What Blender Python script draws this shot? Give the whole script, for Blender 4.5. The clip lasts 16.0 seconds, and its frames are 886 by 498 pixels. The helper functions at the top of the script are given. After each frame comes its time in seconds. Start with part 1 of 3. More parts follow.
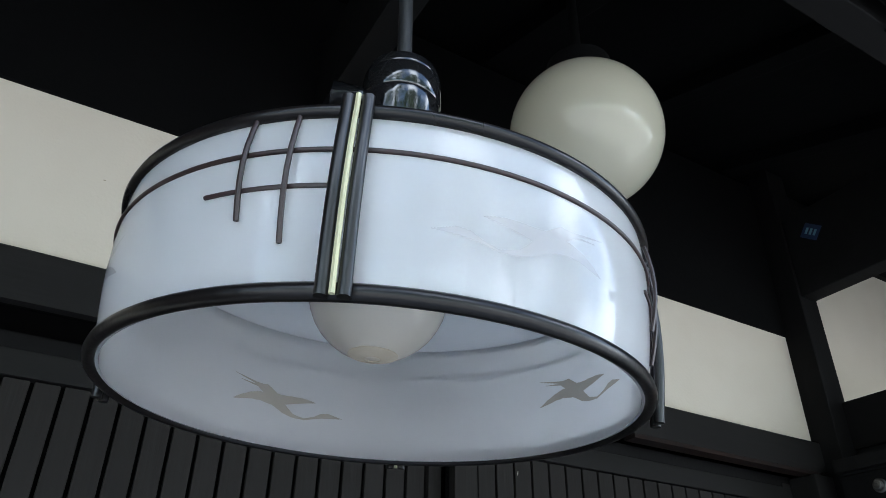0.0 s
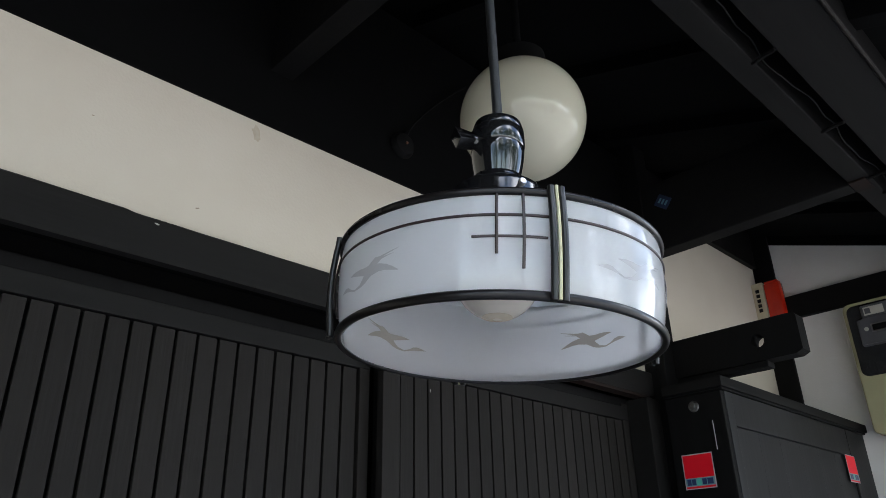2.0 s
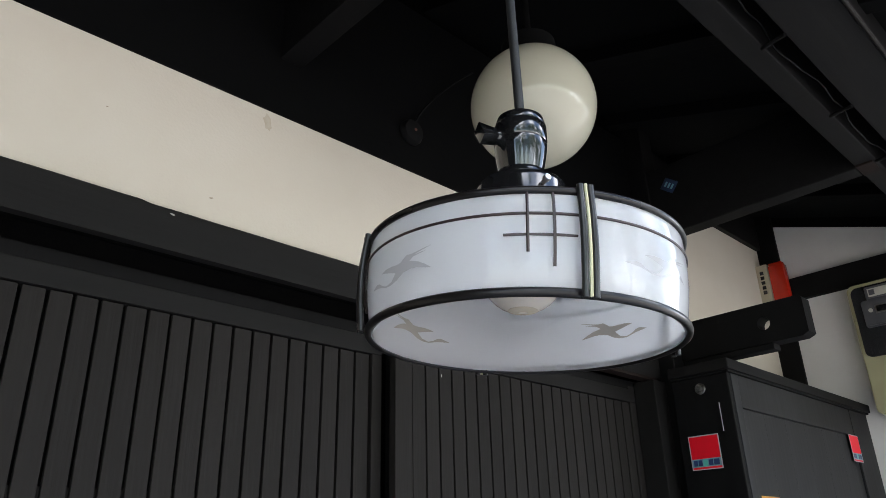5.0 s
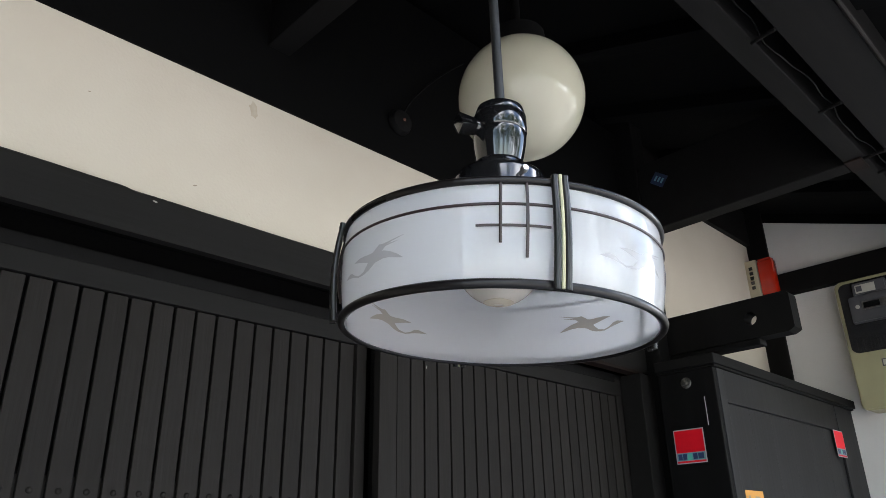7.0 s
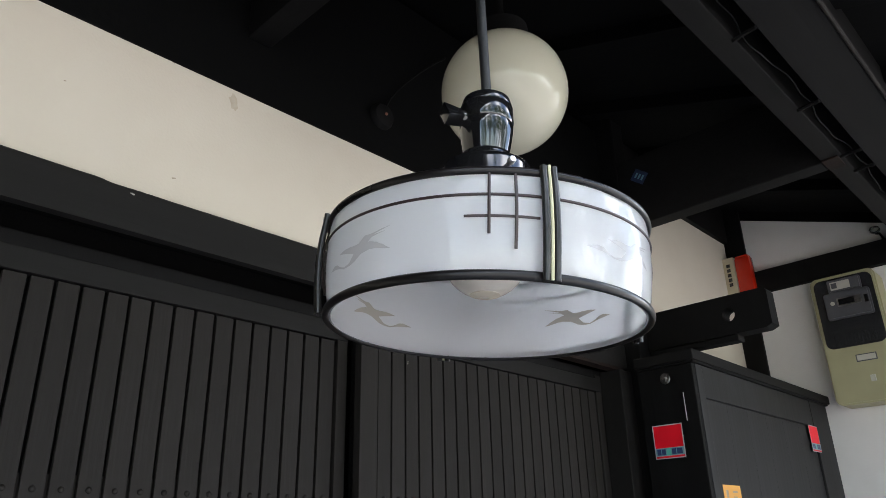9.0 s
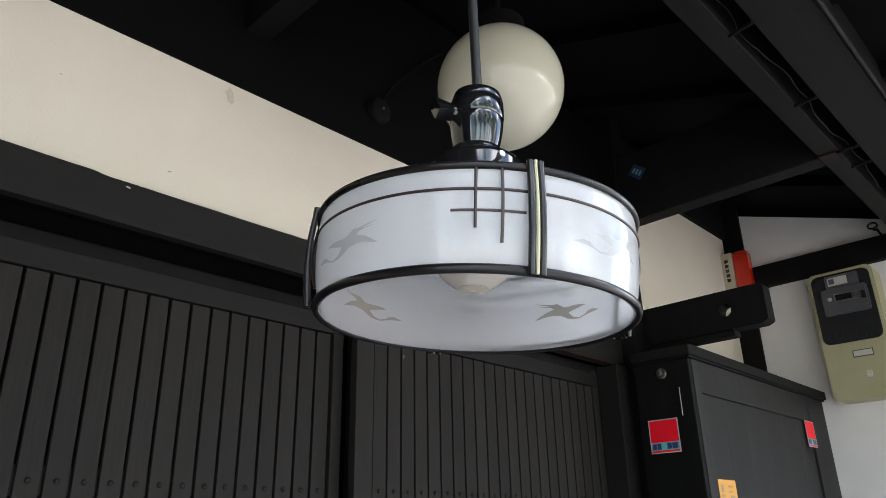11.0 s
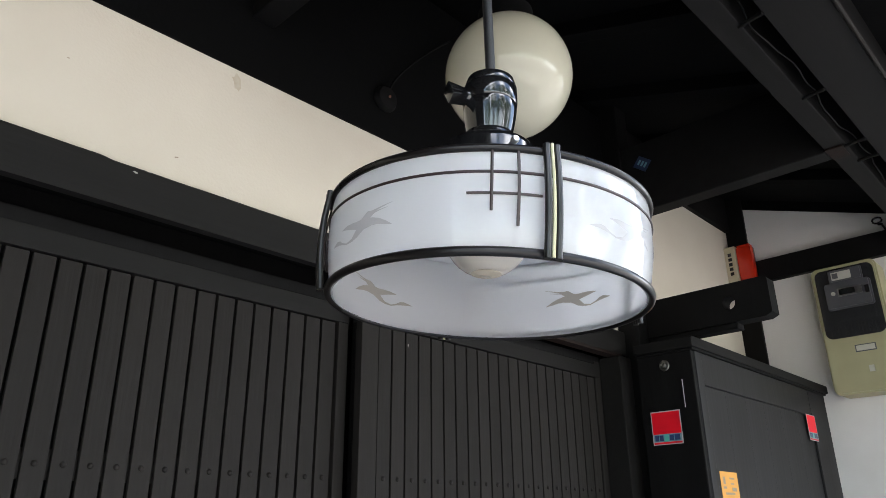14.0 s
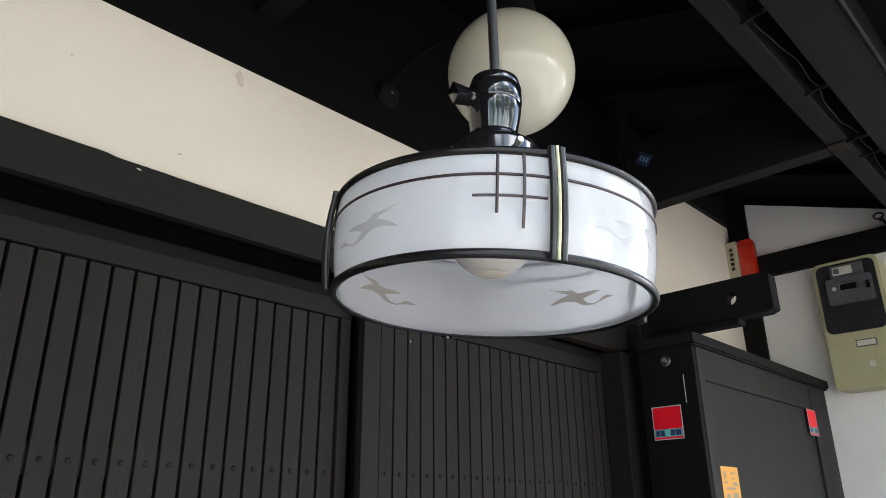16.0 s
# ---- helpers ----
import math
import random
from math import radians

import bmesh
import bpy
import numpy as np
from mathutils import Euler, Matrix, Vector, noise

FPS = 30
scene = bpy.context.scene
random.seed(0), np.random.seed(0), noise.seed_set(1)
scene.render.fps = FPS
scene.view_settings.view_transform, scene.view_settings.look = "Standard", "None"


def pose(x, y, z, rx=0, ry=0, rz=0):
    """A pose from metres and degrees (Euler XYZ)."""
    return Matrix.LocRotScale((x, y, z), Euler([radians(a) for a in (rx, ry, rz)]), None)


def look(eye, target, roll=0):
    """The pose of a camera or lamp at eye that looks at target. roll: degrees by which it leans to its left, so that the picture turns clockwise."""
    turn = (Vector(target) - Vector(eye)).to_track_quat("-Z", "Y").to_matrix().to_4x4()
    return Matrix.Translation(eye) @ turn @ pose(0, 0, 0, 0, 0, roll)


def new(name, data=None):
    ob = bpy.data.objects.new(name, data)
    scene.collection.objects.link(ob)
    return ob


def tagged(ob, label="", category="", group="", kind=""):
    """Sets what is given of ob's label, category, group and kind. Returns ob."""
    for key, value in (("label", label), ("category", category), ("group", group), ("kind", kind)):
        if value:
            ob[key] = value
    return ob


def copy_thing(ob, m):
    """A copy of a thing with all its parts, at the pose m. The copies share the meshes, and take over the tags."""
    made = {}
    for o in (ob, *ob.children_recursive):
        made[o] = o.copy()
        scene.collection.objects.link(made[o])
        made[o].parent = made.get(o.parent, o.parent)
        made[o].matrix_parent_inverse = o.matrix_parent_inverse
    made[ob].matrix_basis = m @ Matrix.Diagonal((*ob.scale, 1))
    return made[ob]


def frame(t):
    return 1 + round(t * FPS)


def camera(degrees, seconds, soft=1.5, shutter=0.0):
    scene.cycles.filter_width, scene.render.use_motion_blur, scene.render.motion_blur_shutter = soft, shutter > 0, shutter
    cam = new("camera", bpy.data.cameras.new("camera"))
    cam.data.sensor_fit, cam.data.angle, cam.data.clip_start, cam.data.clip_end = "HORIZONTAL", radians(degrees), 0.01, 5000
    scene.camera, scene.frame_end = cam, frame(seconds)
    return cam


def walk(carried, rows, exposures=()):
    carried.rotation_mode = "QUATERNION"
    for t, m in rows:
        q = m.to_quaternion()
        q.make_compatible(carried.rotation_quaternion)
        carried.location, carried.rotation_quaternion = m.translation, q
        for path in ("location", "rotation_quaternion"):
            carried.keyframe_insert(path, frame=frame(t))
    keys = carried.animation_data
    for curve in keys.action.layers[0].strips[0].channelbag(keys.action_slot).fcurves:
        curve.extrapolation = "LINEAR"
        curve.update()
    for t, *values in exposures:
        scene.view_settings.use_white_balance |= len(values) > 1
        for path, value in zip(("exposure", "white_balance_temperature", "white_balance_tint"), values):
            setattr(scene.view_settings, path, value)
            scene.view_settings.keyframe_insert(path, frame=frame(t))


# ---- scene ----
# The lens and the hand-held path: up to the lamp first, then back and a slow drift.
cam = camera(63.3, 16.0, soft=0.5)
PATH = [
    (0, (0.0214, 0.0371, 1.6522), (0.8819, 1.5230, 2.6777), 0.88),
    (0.5, (-0.1051, -0.0049, 1.6281), (0.9936, 1.3574, 2.5960), -0.32),
    (1, (-0.1893, -0.0171, 1.6036), (1.0572, 1.2807, 2.4766), -0.69),
    (1.5, (-0.2430, -0.0232, 1.6011), (1.0413, 1.2564, 2.4456), -1.40),
    (2, (-0.2656, -0.0254, 1.5953), (1.0034, 1.2751, 2.4310), -1.16),
    (2.5, (-0.2840, -0.0230, 1.5978), (0.9882, 1.2820, 2.4214), -1.24),
    (3, (-0.2904, -0.0177, 1.6009), (0.9808, 1.2983, 2.4085), -1.11),
    (3.5, (-0.2910, -0.0133, 1.5998), (0.9861, 1.2990, 2.4040), -1.40),
    (4, (-0.2926, -0.0170, 1.6023), (0.9877, 1.2945, 2.4029), -1.57),
    (6.5, (-0.2830, -0.0244, 1.6007), (1.0046, 1.2996, 2.3681), -1.31),
    (7, (-0.2768, -0.0270, 1.6029), (1.0242, 1.2841, 2.3700), -1.00),
    (7.5, (-0.2747, -0.0223, 1.6006), (1.0382, 1.2789, 2.3642), -0.93),
    (8, (-0.2746, -0.0251, 1.6038), (1.0509, 1.2659, 2.3631), -1.04),
    (8.5, (-0.2723, -0.0282, 1.6008), (1.0610, 1.2566, 2.3569), -1.13),
    (9, (-0.2751, -0.0172, 1.6017), (1.0686, 1.2553, 2.3603), -1.43),
    (11.5, (-0.2702, -0.0269, 1.5994), (1.0789, 1.2512, 2.3387), -1.12),
    (12, (-0.2720, -0.0199, 1.5993), (1.0828, 1.2549, 2.3336), -0.97),
    (12.5, (-0.2708, -0.0243, 1.5971), (1.0828, 1.2542, 2.3273), -0.82),
    (13, (-0.2748, -0.0194, 1.5968), (1.0785, 1.2612, 2.3237), -0.69),
    (13.5, (-0.2764, -0.0121, 1.5968), (1.0781, 1.2703, 2.3185), -0.57),
    (14, (-0.2750, -0.0164, 1.5944), (1.0753, 1.2689, 2.3187), -0.60),
    (14.5, (-0.2770, -0.0089, 1.5953), (1.0764, 1.2762, 2.3141), -0.58),
    (15, (-0.2758, -0.0089, 1.5938), (1.0775, 1.2767, 2.3120), -0.64),
    (15.5, (-0.2760, -0.0175, 1.5937), (1.0748, 1.2731, 2.3076), -0.67),
    (16, (-0.2812, -0.0176, 1.5985), (1.0723, 1.2737, 2.3061), -0.54),
]
# The clip's camera is bluer at first and settles as it draws back.
STOPS = 2.98
walk(cam, [(t, look(eye, target, roll)) for t, eye, target, roll in PATH],
     exposures=[(0.0, STOPS - 0.53, 6000, 7), (1.0, STOPS - 0.82, 6130, 9), (2.0, STOPS - 0.62, 6330, 11), (3.5, STOPS - 0.36, 6500, 12),
                (8.0, STOPS - 0.26, 6600, 12), (11.5, STOPS - 0.14, 6680, 12), (12.5, STOPS - 0.06, 6680, 12), (16.0, STOPS - 0.05, 6730, 12)])

# ---- daylight ----
SUN_UP, SUN_ROUND = 52.0, 35.0
world = bpy.data.worlds.new("sky")
scene.world = world
world.use_nodes = True
wn, wl = world.node_tree.nodes, world.node_tree.links
sky = wn.new("ShaderNodeTexSky")
sky.sky_type, sky.sun_disc = "NISHITA", False
sky.sun_elevation, sky.sun_rotation = radians(SUN_UP), radians(SUN_ROUND)
sky.dust_density, sky.air_density = 1.2, 1.0
# broken white cloud over the blue
wco, cloud, cover, veil = (wn.new("ShaderNode" + k) for k in ("TexCoord", "TexNoise", "MapRange", "Mix"))
cloud.inputs["Scale"].default_value, cloud.inputs["Detail"].default_value = 2.6, 7
cover.inputs[1].default_value, cover.inputs[2].default_value, cover.inputs[4].default_value = 0.48, 0.64, 0.80
veil.data_type = "RGBA"
veil.inputs[7].default_value = (14.0, 14.6, 15.6, 1)
wl.new(wco.outputs["Generated"], cloud.inputs[0]), wl.new(cloud.outputs[0], cover.inputs[0])
wl.new(cover.outputs[0], veil.inputs[0]), wl.new(sky.outputs[0], veil.inputs[6])
wl.new(veil.outputs[2], wn["Background"].inputs[0])
wn["Background"].inputs[1].default_value = 0.13
sun = new("sun", bpy.data.lights.new("sun", "SUN"))
sun.data.energy, sun.data.angle, sun.data.color = 3.0, radians(2.0), (1.0, 0.95, 0.88)
sun.matrix_world = look((0, 0, 0), (-math.sin(radians(SUN_ROUND)) * math.cos(radians(SUN_UP)),
                                    -math.cos(radians(SUN_ROUND)) * math.cos(radians(SUN_UP)), -math.sin(radians(SUN_UP))))


# ---- materials ----
def material(name, colour, rough=0.5, metal=0.0, second=None, scale=20.0, stretch=(1, 1, 1), bump=0.0, bump_scale=None,
             coat=0.0, vary=0.0, spots=None, spec=0.5):
    """A surface with variation at two scales, fine relief and, where asked, a little change from piece to piece."""
    m = bpy.data.materials.new(name)
    m.use_nodes = True
    n, l = m.node_tree.nodes, m.node_tree.links
    b = n["Principled BSDF"]
    b.inputs["Roughness"].default_value, b.inputs["Metallic"].default_value = rough, metal
    b.inputs["Coat Weight"].default_value = coat
    b.inputs["Specular IOR Level"].default_value = spec
    co, mp = n.new("ShaderNodeTexCoord"), n.new("ShaderNodeMapping")
    mp.inputs["Scale"].default_value = stretch
    l.new(co.outputs["Object"], mp.inputs[0])
    fine, wide = n.new("ShaderNodeTexNoise"), n.new("ShaderNodeTexNoise")
    fine.inputs["Scale"].default_value, fine.inputs["Detail"].default_value = scale, 6
    wide.inputs["Scale"].default_value, wide.inputs["Detail"].default_value = scale * 0.12, 3
    l.new(mp.outputs[0], fine.inputs[0]), l.new(mp.outputs[0], wide.inputs[0])
    add = n.new("ShaderNodeMath")
    add.operation = "ADD"
    l.new(fine.outputs[0], add.inputs[0]), l.new(wide.outputs[0], add.inputs[1])
    ramp = n.new("ShaderNodeMapRange")
    ramp.inputs[1].default_value, ramp.inputs[2].default_value = 0.7, 1.3
    l.new(add.outputs[0], ramp.inputs[0])
    mix = n.new("ShaderNodeMix")
    mix.data_type = "RGBA"
    mix.inputs[6].default_value = (*colour, 1)
    mix.inputs[7].default_value = (*(second or [c * 0.8 for c in colour]), 1)
    l.new(ramp.outputs[0], mix.inputs[0])
    out = mix.outputs[2]
    if vary:
        info, hsv, rng = n.new("ShaderNodeObjectInfo"), n.new("ShaderNodeHueSaturation"), n.new("ShaderNodeMapRange")
        rng.inputs[3].default_value, rng.inputs[4].default_value = 1 - vary, 1 + vary
        l.new(info.outputs["Random"], rng.inputs[0]), l.new(rng.outputs[0], hsv.inputs["Value"]), l.new(out, hsv.inputs["Color"])
        out = hsv.outputs[0]
    if spots:
        dirt, cut, dark = n.new("ShaderNodeTexNoise"), n.new("ShaderNodeMapRange"), n.new("ShaderNodeMix")
        dirt.inputs["Scale"].default_value, dirt.inputs["Detail"].default_value = spots[0], 4
        l.new(co.outputs["Object"], dirt.inputs[0])
        cut.inputs[1].default_value, cut.inputs[2].default_value, cut.inputs[4].default_value = 0.62, 0.8, spots[2]
        l.new(dirt.outputs[0], cut.inputs[0])
        dark.data_type = "RGBA"
        dark.inputs[7].default_value = (*spots[1], 1)
        l.new(cut.outputs[0], dark.inputs[0]), l.new(out, dark.inputs[6])
        out = dark.outputs[2]
    l.new(out, b.inputs["Base Color"])
    rr = n.new("ShaderNodeMapRange")
    rr.inputs[3].default_value, rr.inputs[4].default_value = rough * 0.88, min(1.0, rough * 1.12)
    l.new(wide.outputs[0], rr.inputs[0]), l.new(rr.outputs[0], b.inputs["Roughness"])
    if bump:
        grain, bp = n.new("ShaderNodeTexNoise"), n.new("ShaderNodeBump")
        grain.inputs["Scale"].default_value, grain.inputs["Detail"].default_value = bump_scale or scale * 3, 5
        l.new(mp.outputs[0], grain.inputs[0])
        bp.inputs["Strength"].default_value, bp.inputs["Distance"].default_value = bump, 0.002
        l.new(grain.outputs[0], bp.inputs["Height"]), l.new(bp.outputs[0], b.inputs["Normal"])
    return m


def opal(name, colour, through_share, rough=0.06, ior=1.53, clear=0.0):
    """Milk glass: white in the body, glossy on the surface, letting a share of the light through."""
    m = bpy.data.materials.new(name)
    m.use_nodes = True
    n, l = m.node_tree.nodes, m.node_tree.links
    n.remove(n["Principled BSDF"])
    co, cloud, mix = n.new("ShaderNodeTexCoord"), n.new("ShaderNodeTexNoise"), n.new("ShaderNodeMix")
    cloud.inputs["Scale"].default_value, cloud.inputs["Detail"].default_value = 14, 4
    l.new(co.outputs["Object"], cloud.inputs[0])
    mix.data_type = "RGBA"
    mix.inputs[6].default_value = (*colour, 1)
    mix.inputs[7].default_value = (*[c * 0.94 for c in colour], 1)
    l.new(cloud.outputs[0], mix.inputs[0])
    dif, tra, glo = n.new("ShaderNodeBsdfDiffuse"), n.new("ShaderNodeBsdfTranslucent"), n.new("ShaderNodeBsdfGlossy")
    body, skin, fres = n.new("ShaderNodeMixShader"), n.new("ShaderNodeMixShader"), n.new("ShaderNodeFresnel")
    l.new(mix.outputs[2], dif.inputs[0]), l.new(mix.outputs[2], tra.inputs[0])
    glo.inputs["Roughness"].default_value = rough
    fres.inputs[0].default_value = ior
    body.inputs[0].default_value = through_share
    l.new(dif.outputs[0], body.inputs[1])
    see, thin = n.new("ShaderNodeBsdfTransparent"), n.new("ShaderNodeMixShader")
    thin.inputs[0].default_value = clear
    l.new(tra.outputs[0], thin.inputs[1]), l.new(see.outputs[0], thin.inputs[2]), l.new(thin.outputs[0], body.inputs[2])
    l.new(fres.outputs[0], skin.inputs[0]), l.new(body.outputs[0], skin.inputs[1]), l.new(glo.outputs[0], skin.inputs[2])
    l.new(skin.outputs[0], n["Material Output"].inputs[0])
    return m


PLASTER = material("cream_plaster", (0.535, 0.488, 0.400), 0.9, second=(0.505, 0.455, 0.367), scale=9, bump=0.25, bump_scale=180,
                   spots=(5.0, (0.475, 0.405, 0.31), 0.25))
WHITEWASH = material("white_plaster", (0.58, 0.56, 0.525), 0.9, second=(0.525, 0.505, 0.47), scale=9, bump=0.25, bump_scale=160)
SLAT = material("charcoal_slat_wood", (0.0160, 0.0141, 0.0125), 0.68, second=(0.0128, 0.0113, 0.0100), scale=40, stretch=(1, 1, 0.06), bump=0.35, vary=0.12, spec=0.14)
BEAM = material("black_stained_beam", (0.0067, 0.0064, 0.0060), 0.66, second=(0.0038, 0.0035, 0.0033), scale=30, stretch=(0.08, 1, 1), bump=0.4, spec=0.14)
LINTEL = material("charcoal_lintel_wood", (0.0104, 0.0097, 0.0089), 0.66, second=(0.0072, 0.0067, 0.0061), scale=30, stretch=(0.08, 1, 1), bump=0.3, spec=0.14)
POST = material("black_stained_post", (0.0045, 0.0043, 0.0041), 0.7, second=(0.0027, 0.0025, 0.0024), scale=30, stretch=(1, 1, 0.08), bump=0.4, spec=0.13)
# Black board far below real timber: the deep shade is put into its colour.
CEIL = material("shade_black_board", (0.0014, 0.0014, 0.0013), 0.9, second=(0.0008, 0.0008, 0.0008), scale=25, stretch=(1, 0.08, 1), bump=0.4, spec=0.1)
PANEL = material("charcoal_panel_wood", (0.0176, 0.0179, 0.0185), 0.5, second=(0.0081, 0.0079, 0.0079), scale=14, stretch=(1, 1, 0.10), bump=0.3, vary=0.1, spec=0.22, spots=(6, (0.0323, 0.0333, 0.0351), 0.4))
RUST = material("reddish_worn_wood", (0.16, 0.062, 0.035), 0.7, second=(0.08, 0.035, 0.022), scale=40, bump=0.3)
RUST_DARK = material("dark_reddish_wood", (0.0125, 0.0048, 0.0024), 0.75, second=(0.0050, 0.0030, 0.0024), scale=40, bump=0.3, spec=0.2)
STAIN = material("brown_wall_stain", (0.40, 0.34, 0.25), 0.9, second=(0.47, 0.415, 0.325), scale=90)
STAIN_DARK = material("dark_scuff", (0.2436, 0.2001, 0.1479), 0.9, second=(0.3306, 0.2697, 0.2088), scale=200)
STONE = material("grey_stone_paving", (0.45, 0.447, 0.44), 0.85, second=(0.36, 0.358, 0.352), scale=18, bump=0.5)
SOIL = material("pale_gravel_ground", (0.325, 0.32, 0.312), 0.95, second=(0.255, 0.252, 0.246), scale=6, bump=0.5)
OPAL = opal("white_opal_glass", (0.978, 0.984, 0.99), 0.74, 0.02, 1.42, clear=0.10)
GLOBE = opal("cream_opal_glass", (0.5280, 0.5016, 0.3916), 0.25, 0.015, 1.53)
BULB = opal("cream_bulb_glass", (0.74, 0.68, 0.585), 0.40, 0.06)
BAND = material("blackened_metal", (0.005, 0.0045, 0.0045), 0.28, 0.0, second=(0.008, 0.0062, 0.0056), scale=60, bump=0.1, spec=0.32)
STRAP = material("dark_bronze_strip", (0.011, 0.0098, 0.009), 0.30, 0.0, second=(0.006, 0.0055, 0.005), scale=70, stretch=(1, 1, 0.1), bump=0.15)
BRASS = material("pale_yellow_inlay", (0.56, 0.55, 0.35), 0.4, 0.1, second=(0.44, 0.42, 0.26), scale=60)
WIRE = material("dark_red_brown_wire", (0.028, 0.013, 0.012), 0.4, 0.0, second=(0.016, 0.009, 0.008), scale=90)
BAKELITE = material("black_bakelite", (0.006, 0.006, 0.007), 0.11, second=(0.009, 0.009, 0.009), scale=40, coat=0.35, spec=0.6)
CHROME = material("polished_chrome", (0.40, 0.40, 0.405), 0.28, 1.0, second=(0.40, 0.40, 0.41), scale=50)
STEEL = material("dull_steel", (0.27, 0.26, 0.245), 0.36, 0.9, second=(0.09, 0.085, 0.08), scale=80)
CORD = material("black_fabric_cord", (0.006, 0.006, 0.0065), 0.5, second=(0.009, 0.009, 0.0095), scale=300, bump=0.15)
MOTIF = opal("taupe_glass_paint", (0.55, 0.51, 0.44), 0.52, 0.12)
MOTIF_FAINT = opal("pale_grey_glass_paint", (0.66, 0.65, 0.655), 0.50, 0.03, 1.42)
BEIGE = material("yellowed_beige_plastic", (0.3168, 0.2948, 0.1672), 0.5, second=(0.2728, 0.2508, 0.1408), scale=12, spots=(9, (0.2200, 0.1936, 0.1056), 0.3))
SMOKE = material("dark_smoked_plastic", (0.013, 0.0135, 0.014), 0.22, second=(0.018, 0.018, 0.019), scale=20, coat=0.3)
GREY = material("mid_grey_plastic", (0.06, 0.06, 0.064), 0.4, second=(0.048, 0.048, 0.052), scale=20)
LABEL = material("off_white_label", (0.4224, 0.4048, 0.3432), 0.5, second=(0.3696, 0.3520, 0.2992), scale=40)
CREAM = material("aged_cream_plastic", (0.43, 0.38, 0.26), 0.5, second=(0.37, 0.32, 0.21), scale=14)
RED = material("red_sticker_film", (0.752, 0.0086, 0.0211), 0.45, second=(0.668, 0.0072, 0.0178), scale=10, spec=0.25)
TEAL = material("grey_teal_film", (0.16, 0.30, 0.32), 0.35, second=(0.14, 0.26, 0.28), scale=10)
MINT = material("mint_green_film", (0.10, 0.48, 0.38), 0.35, scale=10)
NAVY = material("navy_ink", (0.02, 0.04, 0.12), 0.4, scale=10)
PALE = material("pale_sticker_edge", (0.45, 0.42, 0.42), 0.4, scale=10)
YELLOW = material("amber_paper_label", (0.6210, 0.2952, 0.0486), 0.5, second=(0.5634, 0.2601, 0.0432), scale=14)
ORANGE = material("orange_red_lens", (0.52, 0.024, 0.007), 0.25, second=(0.36, 0.015, 0.005), scale=12, coat=0.4)
BLUE = material("blue_plate_paint", (0.010, 0.022, 0.060), 0.45, scale=12)
BARK = material("grey_brown_bark", (0.12, 0.09, 0.065), 0.9, second=(0.07, 0.055, 0.04), scale=14, bump=0.6)
LEAF = material("green_leaves", (0.06, 0.11, 0.03), 0.6, second=(0.035, 0.07, 0.02), scale=4)


# ---- mesh helpers ----
def block(bm, x0, x1, y0, y1, z0, z1, edge=0.0):
    got = bmesh.ops.create_cube(bm, size=1, matrix=Matrix.Translation(((x0 + x1) / 2, (y0 + y1) / 2, (z0 + z1) / 2))
                                @ Matrix.Diagonal((x1 - x0, y1 - y0, z1 - z0, 1)))
    if edge:
        edges = list({e for v in got["verts"] for e in v.link_edges})
        bmesh.ops.bevel(bm, geom=edges, offset=edge, segments=2, affect="EDGES", profile=0.6)
    return bm


def cuboid(*dims, edge=0.0):
    return block(bmesh.new(), *dims, edge=edge)


def lathe(profile, steps=64, bm=None, closed=False):
    """Turns (radius, height) pairs round the z axis."""
    bm = bm or bmesh.new()
    rings = []
    for r, z in profile:
        if r < 1e-6:
            rings.append([bm.verts.new((0, 0, z))])
        else:
            rings.append([bm.verts.new((r * math.cos(2 * math.pi * k / steps), r * math.sin(2 * math.pi * k / steps), z)) for k in range(steps)])
    pairs = list(zip(rings, rings[1:])) + ([(rings[-1], rings[0])] if closed else [])
    for a, b in pairs:
        for k in range(steps):
            j = (k + 1) % steps
            if len(a) == 1:
                bm.faces.new((a[0], b[k], b[j]))
            elif len(b) == 1:
                bm.faces.new((a[k], a[j], b[0]))
            else:
                bm.faces.new((a[k], a[j], b[j], b[k]))
    bmesh.ops.recalc_face_normals(bm, faces=bm.faces)
    return bm


def tube(points, radius, sides=8, bm=None, flat=1.0, closed=False):
    """A round bar through points."""
    bm = bm or bmesh.new()
    pts = [Vector(p) for p in points]
    rings = []
    for k, p in enumerate(pts):
        if closed:
            d = pts[(k + 1) % len(pts)] - pts[k - 1]
        else:
            d = pts[min(k + 1, len(pts) - 1)] - pts[max(k - 1, 0)]
        d.normalize()
        side = d.cross(Vector((0, 0, 1))) if abs(d.z) < 0.95 else d.cross(Vector((0, 1, 0)))
        side.normalize()
        up = side.cross(d)
        rings.append([bm.verts.new(p + radius * (math.cos(a) * side + flat * math.sin(a) * up)) for a in (2 * math.pi * j / sides for j in range(sides))])
    pairs = list(zip(rings, rings[1:])) + ([(rings[-1], rings[0])] if closed else [])
    for a, b in pairs:
        for j in range(sides):
            bm.faces.new((a[j], a[(j + 1) % sides], b[(j + 1) % sides], b[j]))
    if not closed:
        bm.faces.new(rings[0]), bm.faces.new(rings[-1])
    bmesh.ops.recalc_face_normals(bm, faces=bm.faces)
    return bm


def finish(name, bm, mat, smooth=None):
    me = bpy.data.meshes.new(name)
    bm.to_mesh(me)
    bm.free()
    me.materials.append(mat)
    if smooth is not None:
        me.shade_smooth()
        me.set_sharp_from_angle(angle=radians(smooth))
    return new(name, me)


